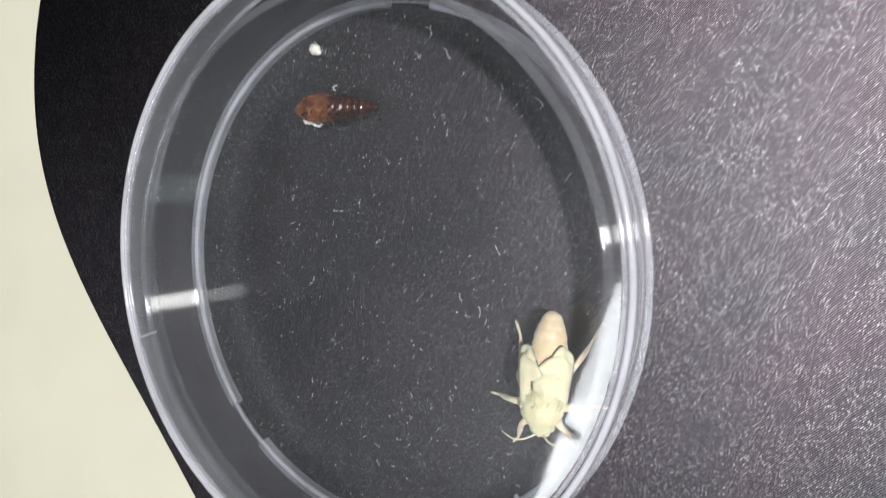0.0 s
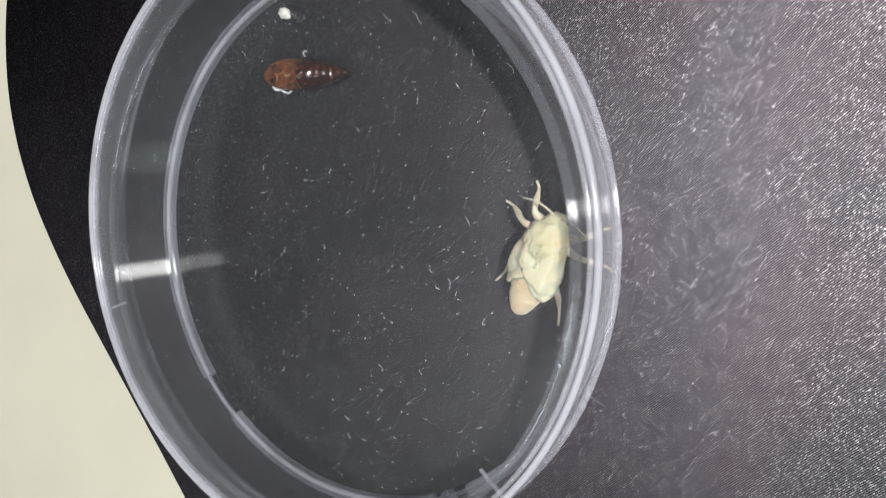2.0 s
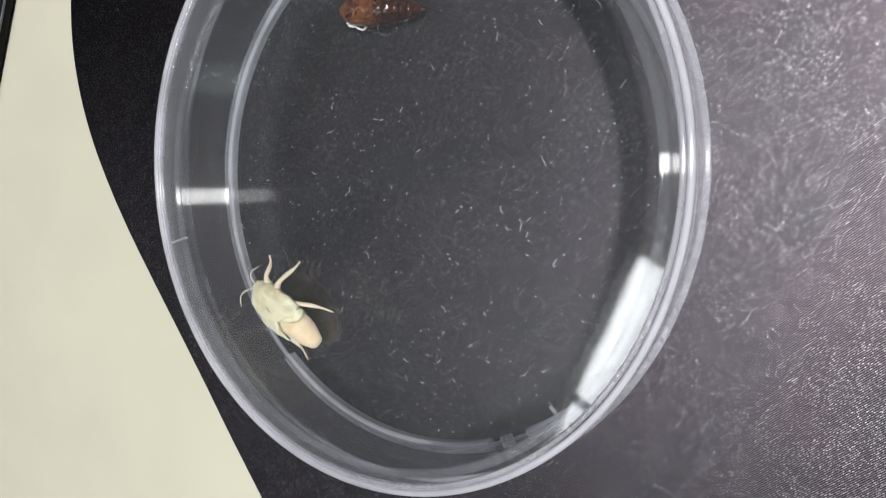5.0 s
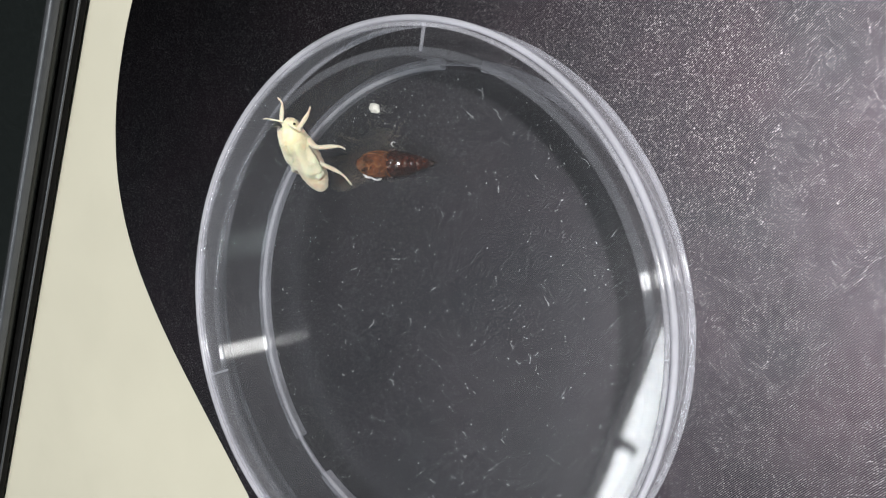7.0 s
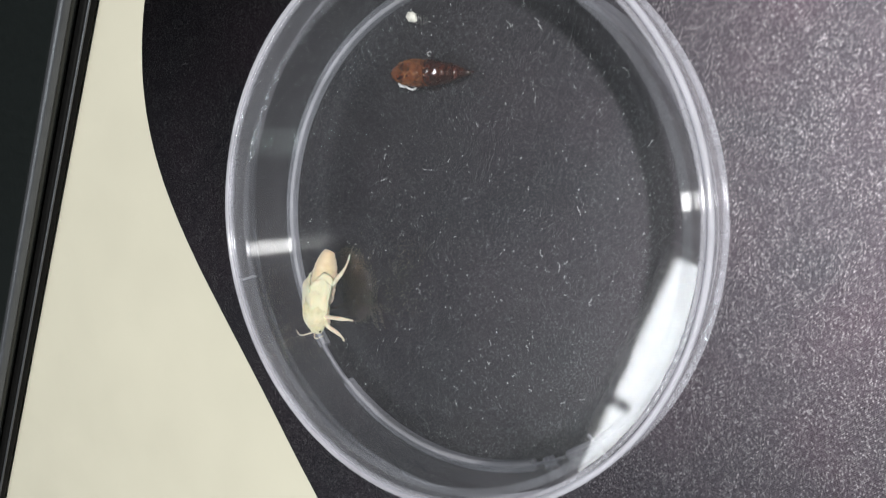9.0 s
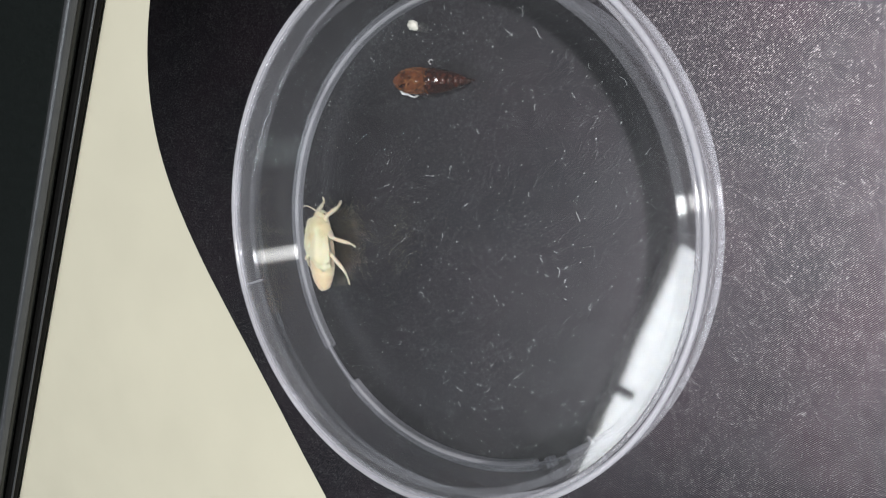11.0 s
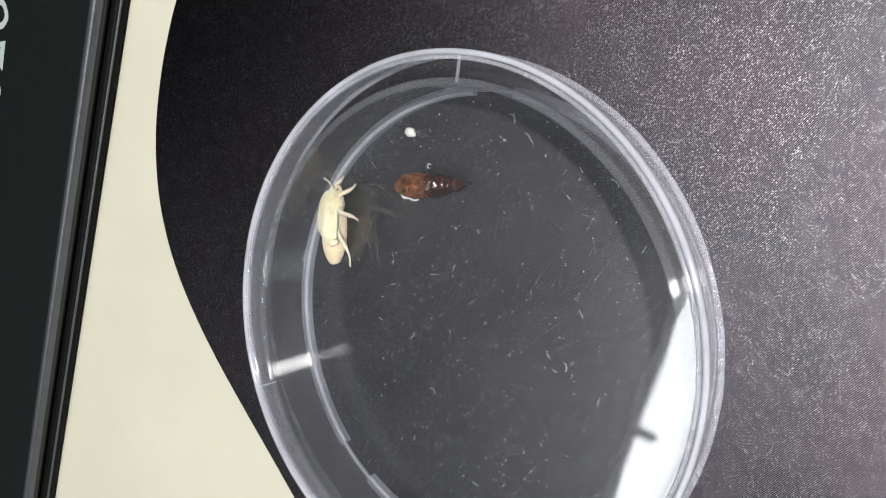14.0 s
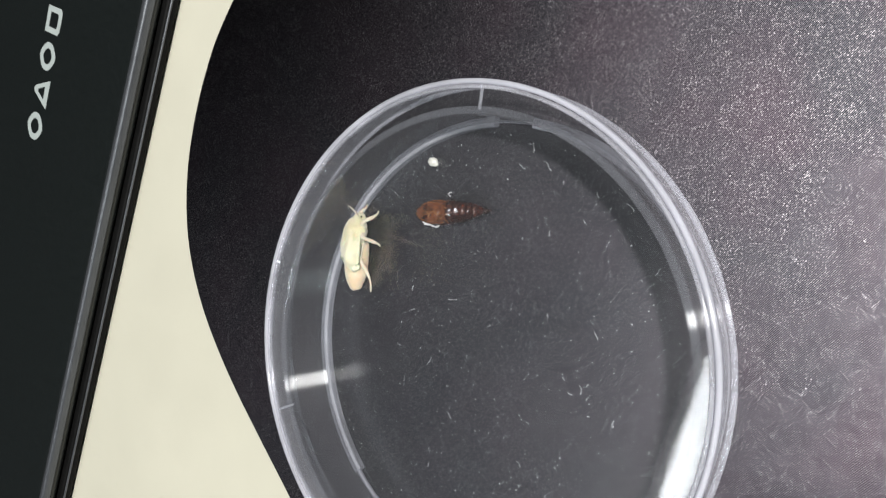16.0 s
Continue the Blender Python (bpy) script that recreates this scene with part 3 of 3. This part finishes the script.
def moth():
    """Freshly emerged pale moth, head towards local +x, with its wings still crumpled."""
    m = tagged(new("moth"), "cream-coloured moth with short crumpled wings, walking in the dish", "moth")
    bm = bmesh.new(); blob(bm, (3.1, 0, 3.1), (3.3, 2.95, 2.35), 0.12, 1.3, 4)
    for v in bm.verts: v.co += v.normal * 0.00012 * noise.noise(v.co * 2500)
    part("thorax", bm, FUR, m)
    rnd = random.Random(11)
    bm = bmesh.new()
    for k in range(620):
        a, e = rnd.uniform(0, 2 * math.pi), rnd.uniform(-0.2, 1.45)
        d = Vector((math.cos(a) * math.cos(e), math.sin(a) * math.cos(e), math.sin(e)))
        p = Vector((3.1 + d.x * 3.25, d.y * 2.9, 3.1 + d.z * 2.3))
        if k >= 420: p = Vector((6.1 + d.x * 1.25, d.y * 1.6, 2.5 + d.z * 1.25))
        q = p + d * rnd.uniform(0.02, 0.14) + Vector((-rnd.uniform(0.3, 0.9), rnd.uniform(-0.2, 0.2), 0))
        tube(bm, [p, (p + q) / 2 + d * 0.05, q], [0.07, 0.055, 0.02], 4)
    tagged(part("fur", bm, FUR, m, "fine pale fur of the back"), kind="stuff")
    bm = bmesh.new(); blob(bm, (6.0, 0, 2.5), (1.35, 1.6, 1.25), 0.22, 1.6, 3)
    head = part("head", bm, FUR, m)
    for s in (-1, 1):
        bm = bmesh.new(); blob(bm, (6.75, s * 1.32, 2.6), (0.26, 0.22, 0.24), 0, 1, 2)
        part("eye", bm, EYE, head, "small dark eye")
    prof = [(1.2, 2.3), (-0.4, 2.5), (-1.9, 2.5), (-3.4, 2.45), (-4.9, 2.3), (-6.2, 2.05), (-7.4, 1.6), (-8.4, 1.15)]
    abd = None
    bm = bmesh.new()
    pts, rad = [], []
    for (x0, r0), (x1, r1) in zip(prof, prof[1:]):
        for f, k in ((0.0, 0.945), (0.2, 0.985), (0.75, 1.02)):
            pts.append((x0 + (x1 - x0) * f, 0, 2.45 - (1.2 - x0 - (x1 - x0) * f) * 0.06)); rad.append((r0 + (r1 - r0) * f) * k)
    pts += [(-8.5, 0, 1.95), (-8.7, 0, 1.9)]; rad += [0.95, 0.6]
    tube(bm, pts, rad, 24)
    abd = part("abdomen", bm, ABDOMEN, m, "buff ringed abdomen")
    def wing(name, x0, x1, a0, a1, swell, s, seed):
        """A soft thick pad that lies along the back and flank, with folds and a curled, blunt rear edge."""
        bm = bmesh.new()
        nu, nv = 22, 12
        grid = [[], []]
        for side in (0, 1):
            for i in range(nu + 1):
                u = i / nu
                row = []
                for j in range(nv + 1):
                    v = j / nv
                    x = x0 + (x1 + 6.0 * (v - 0.62) ** 2 + 0.5 * noise.noise(Vector((seed, v * 3, 0))) - x0) * u - 0.7 * v * (1 - u)
                    half = float(np.interp(x, [-5, -3, 0, 2.5, 4.2, 5.4], [3.0, 3.3, 3.25, 2.95, 2.3, 1.4])) * swell
                    tall = float(np.interp(x, [-5, -3, 0, 2.5, 4.2, 5.4], [2.3, 2.55, 2.75, 2.6, 2.1, 1.5])) * swell
                    a = radians(a0 + (a1 - a0) * v ** 0.9)
                    fold = 0.12 * math.sin(v * 15 + seed) * min(1, u * 2.5) + 0.6 * noise.noise(Vector((x * 0.45, v * 2.6, seed))) + 0.28 * max(0, u - 0.8) / 0.2 * math.sin(v * 6 + seed * 2)
                    out = fold + 0.45 * v * u * u - (0.5 * max(0, (u - 0.9) / 0.1) ** 2)
                    r = (1 if side == 0 else -1) * 0.13 * math.sqrt(max(0.0, 1 - (2 * v - 1) ** 6)) * math.sqrt(max(0.0, 1 - (2 * u - 1) ** 8))
                    row.append(bm.verts.new(Vector((x, s * (math.cos(a) * half + math.cos(a) * (out + r)), max(0.3, 2.55 + math.sin(a) * (tall + out + r)))) * MM))
                grid[side].append(row)
        for side in (0, 1):
            for i in range(nu):
                for j in range(nv):
                    q = (grid[side][i][j], grid[side][i + 1][j], grid[side][i + 1][j + 1], grid[side][i][j + 1])
                    bm.faces.new(q if side else q[::-1])
        bmesh.ops.remove_doubles(bm, verts=bm.verts[:], dist=1e-6)
        return part(name, bm, WING, m, "soft crumpled pale wing")
    for s in (-1, 1):
        wing("hindwing", 2.4, -4.4, 82, -6, 0.94, s, 5 + s)
        wing("forewing", 5.4, -3.3, 104, 0, 1.03, s, 2 + 1.3 * s)
    legs = []
    for s in (-1, 1):
        for k, (x, reach, fwd) in enumerate(((4.8, 3.4, 3.2), (3.4, 6.8, -0.6), (1.6, 4.4, -7.2))):
            bm = bmesh.new()
            tube(bm, smooth_path([(x, s * 1.3, 1.6), (x + fwd * 0.35, s * (1.2 + reach * 0.45), 2.5), (x + fwd * 0.75, s * (1.0 + reach * 0.8), 1.0), (x + fwd, s * (0.8 + reach), 0.25), (x + fwd * 1.25, s * (1.0 + reach * 1.15), 0.2)], 4),
                 [0.52, 0.60, 0.60, 0.52, 0.42, 0.36, 0.38, 0.40, 0.38, 0.30, 0.24, 0.20, 0.18, 0.17, 0.18, 0.15, 0.10], 8)
            legs.append(part("leg", bm, LEG, m, "thin pale jointed leg"))
        bm = bmesh.new()
        tube(bm, smooth_path([(7.1, s * 0.6, 3.2), (7.8, s * 1.8, 4.0), (7.9, s * 3.2, 4.3), (7.2, s * 4.9, 4.0)], 5), [0.13] * 8 + [0.1] * 5 + [0.07] * 3, 6)
        part("antenna", bm, LEG, m, "thin pale antenna")
    return m, legs

shell()
desk()
mouse_pad()
laptop()
petri_dish()
pupal_case()
crumb()
lint()
MOTH, MOTH_LEGS = moth()

# ---------- what moves ----------
MOTH_ROWS = [
    (0, 31.8, -14.2, 6.6, 0, -14, -92),
    (0.5, 24.9, -26.6, 5.7, 0, -19, -87),
    (1, 25.6, -22.0, 3.9, 40, -6, -74),
    (1.2, 29.0, -18.1, 4.1, 0, -16, -0),
    (1.5, 33.4, -11.2, 4.4, 0, -18, 41),
    (2, 35.0, -1.9, 3.7, 0, -13, 57),
    (2.2, 33.8, -7.9, 6.6, 0, -33, 22),
    (2.5, 32.2, -10.0, 1.5, 10, 1, -60),
    (3, 27.1, -26.3, 5.5, 10, -21, -104),
    (3.5, 11.8, -35.7, 7.7, 15, -33, -130),
    (3.7, 12.8, -36.4, 7.9, 15, -33, -124),
    (4.4, -9.0, -33.0, 3.0, 0, -8, -170),
    (5.1, -27.0, -18.0, 2.4, -10, -5, -225),
    (5.8, -31.2, 11.8, 3.6, -32, -10, 100),
    (6, -27.8, 13.5, 5.4, -32, -8, 93),
    (6.5, -18.1, 28.8, 6.9, -22, -20, 70),
    (7, -18.7, 30.6, 7.7, -2, -40, 72),
    (7.5, -22.1, 27.1, 6.7, -22, -25, 67),
    (7.9, -24.7, 23.8, 7.6, -2, -38, 100),
    (8.2, -26.2, 17.5, 6.0, 0, -8, 166),
    (8.4, -30.2, 8.4, 2.4, 20, -4, -137),
    (8.6, -33.0, 0.2, 3.5, 25, 2, -127),
    (9, -28.5, -13.8, 4.1, 14, -11, -91),
    (9.2, -27.0, -19.1, 2.4, 16, -4, -88),
    (9.9, -24.0, -26.0, 2.2, 10, 0, -60),
    (10.4, -22.0, -20.0, 2.2, 10, 0, 15),
    (10.9, -29.0, -6.0, 2.2, -10, 0, 75),
    (11.3, -33.9, 4.0, 2.9, -32, -6, 100),
    (11.5, -32.0, 10.4, 2.8, -32, -3, 93),
    (12, -25.9, 20.6, 3.0, -32, -8, 72),
    (12.4, -26.5, 21.0, 2.5, -32, -5, 72),
    (16, -26.5, 21.0, 2.5, -32, -5, 72),
]
STEP_TIMES = [0.25 * k for k in range(50)] + [12.5, 16.0]
def motions():
    walk(MOTH, [(t, pose(x * MM, y * MM, z * MM, roll, pitch, yaw)) for t, x, y, z, roll, pitch, yaw in MOTH_ROWS])
    for k, leg in enumerate(MOTH_LEGS):
        swing = lambda t: 0.0 if t >= 12.4 else 9 * math.sin(2 * math.pi * t * 1.3 + k * math.pi)
        walk(leg, [(t, pose(0, 0, 0, 0, 0, swing(t))) for t in STEP_TIMES])

motions()
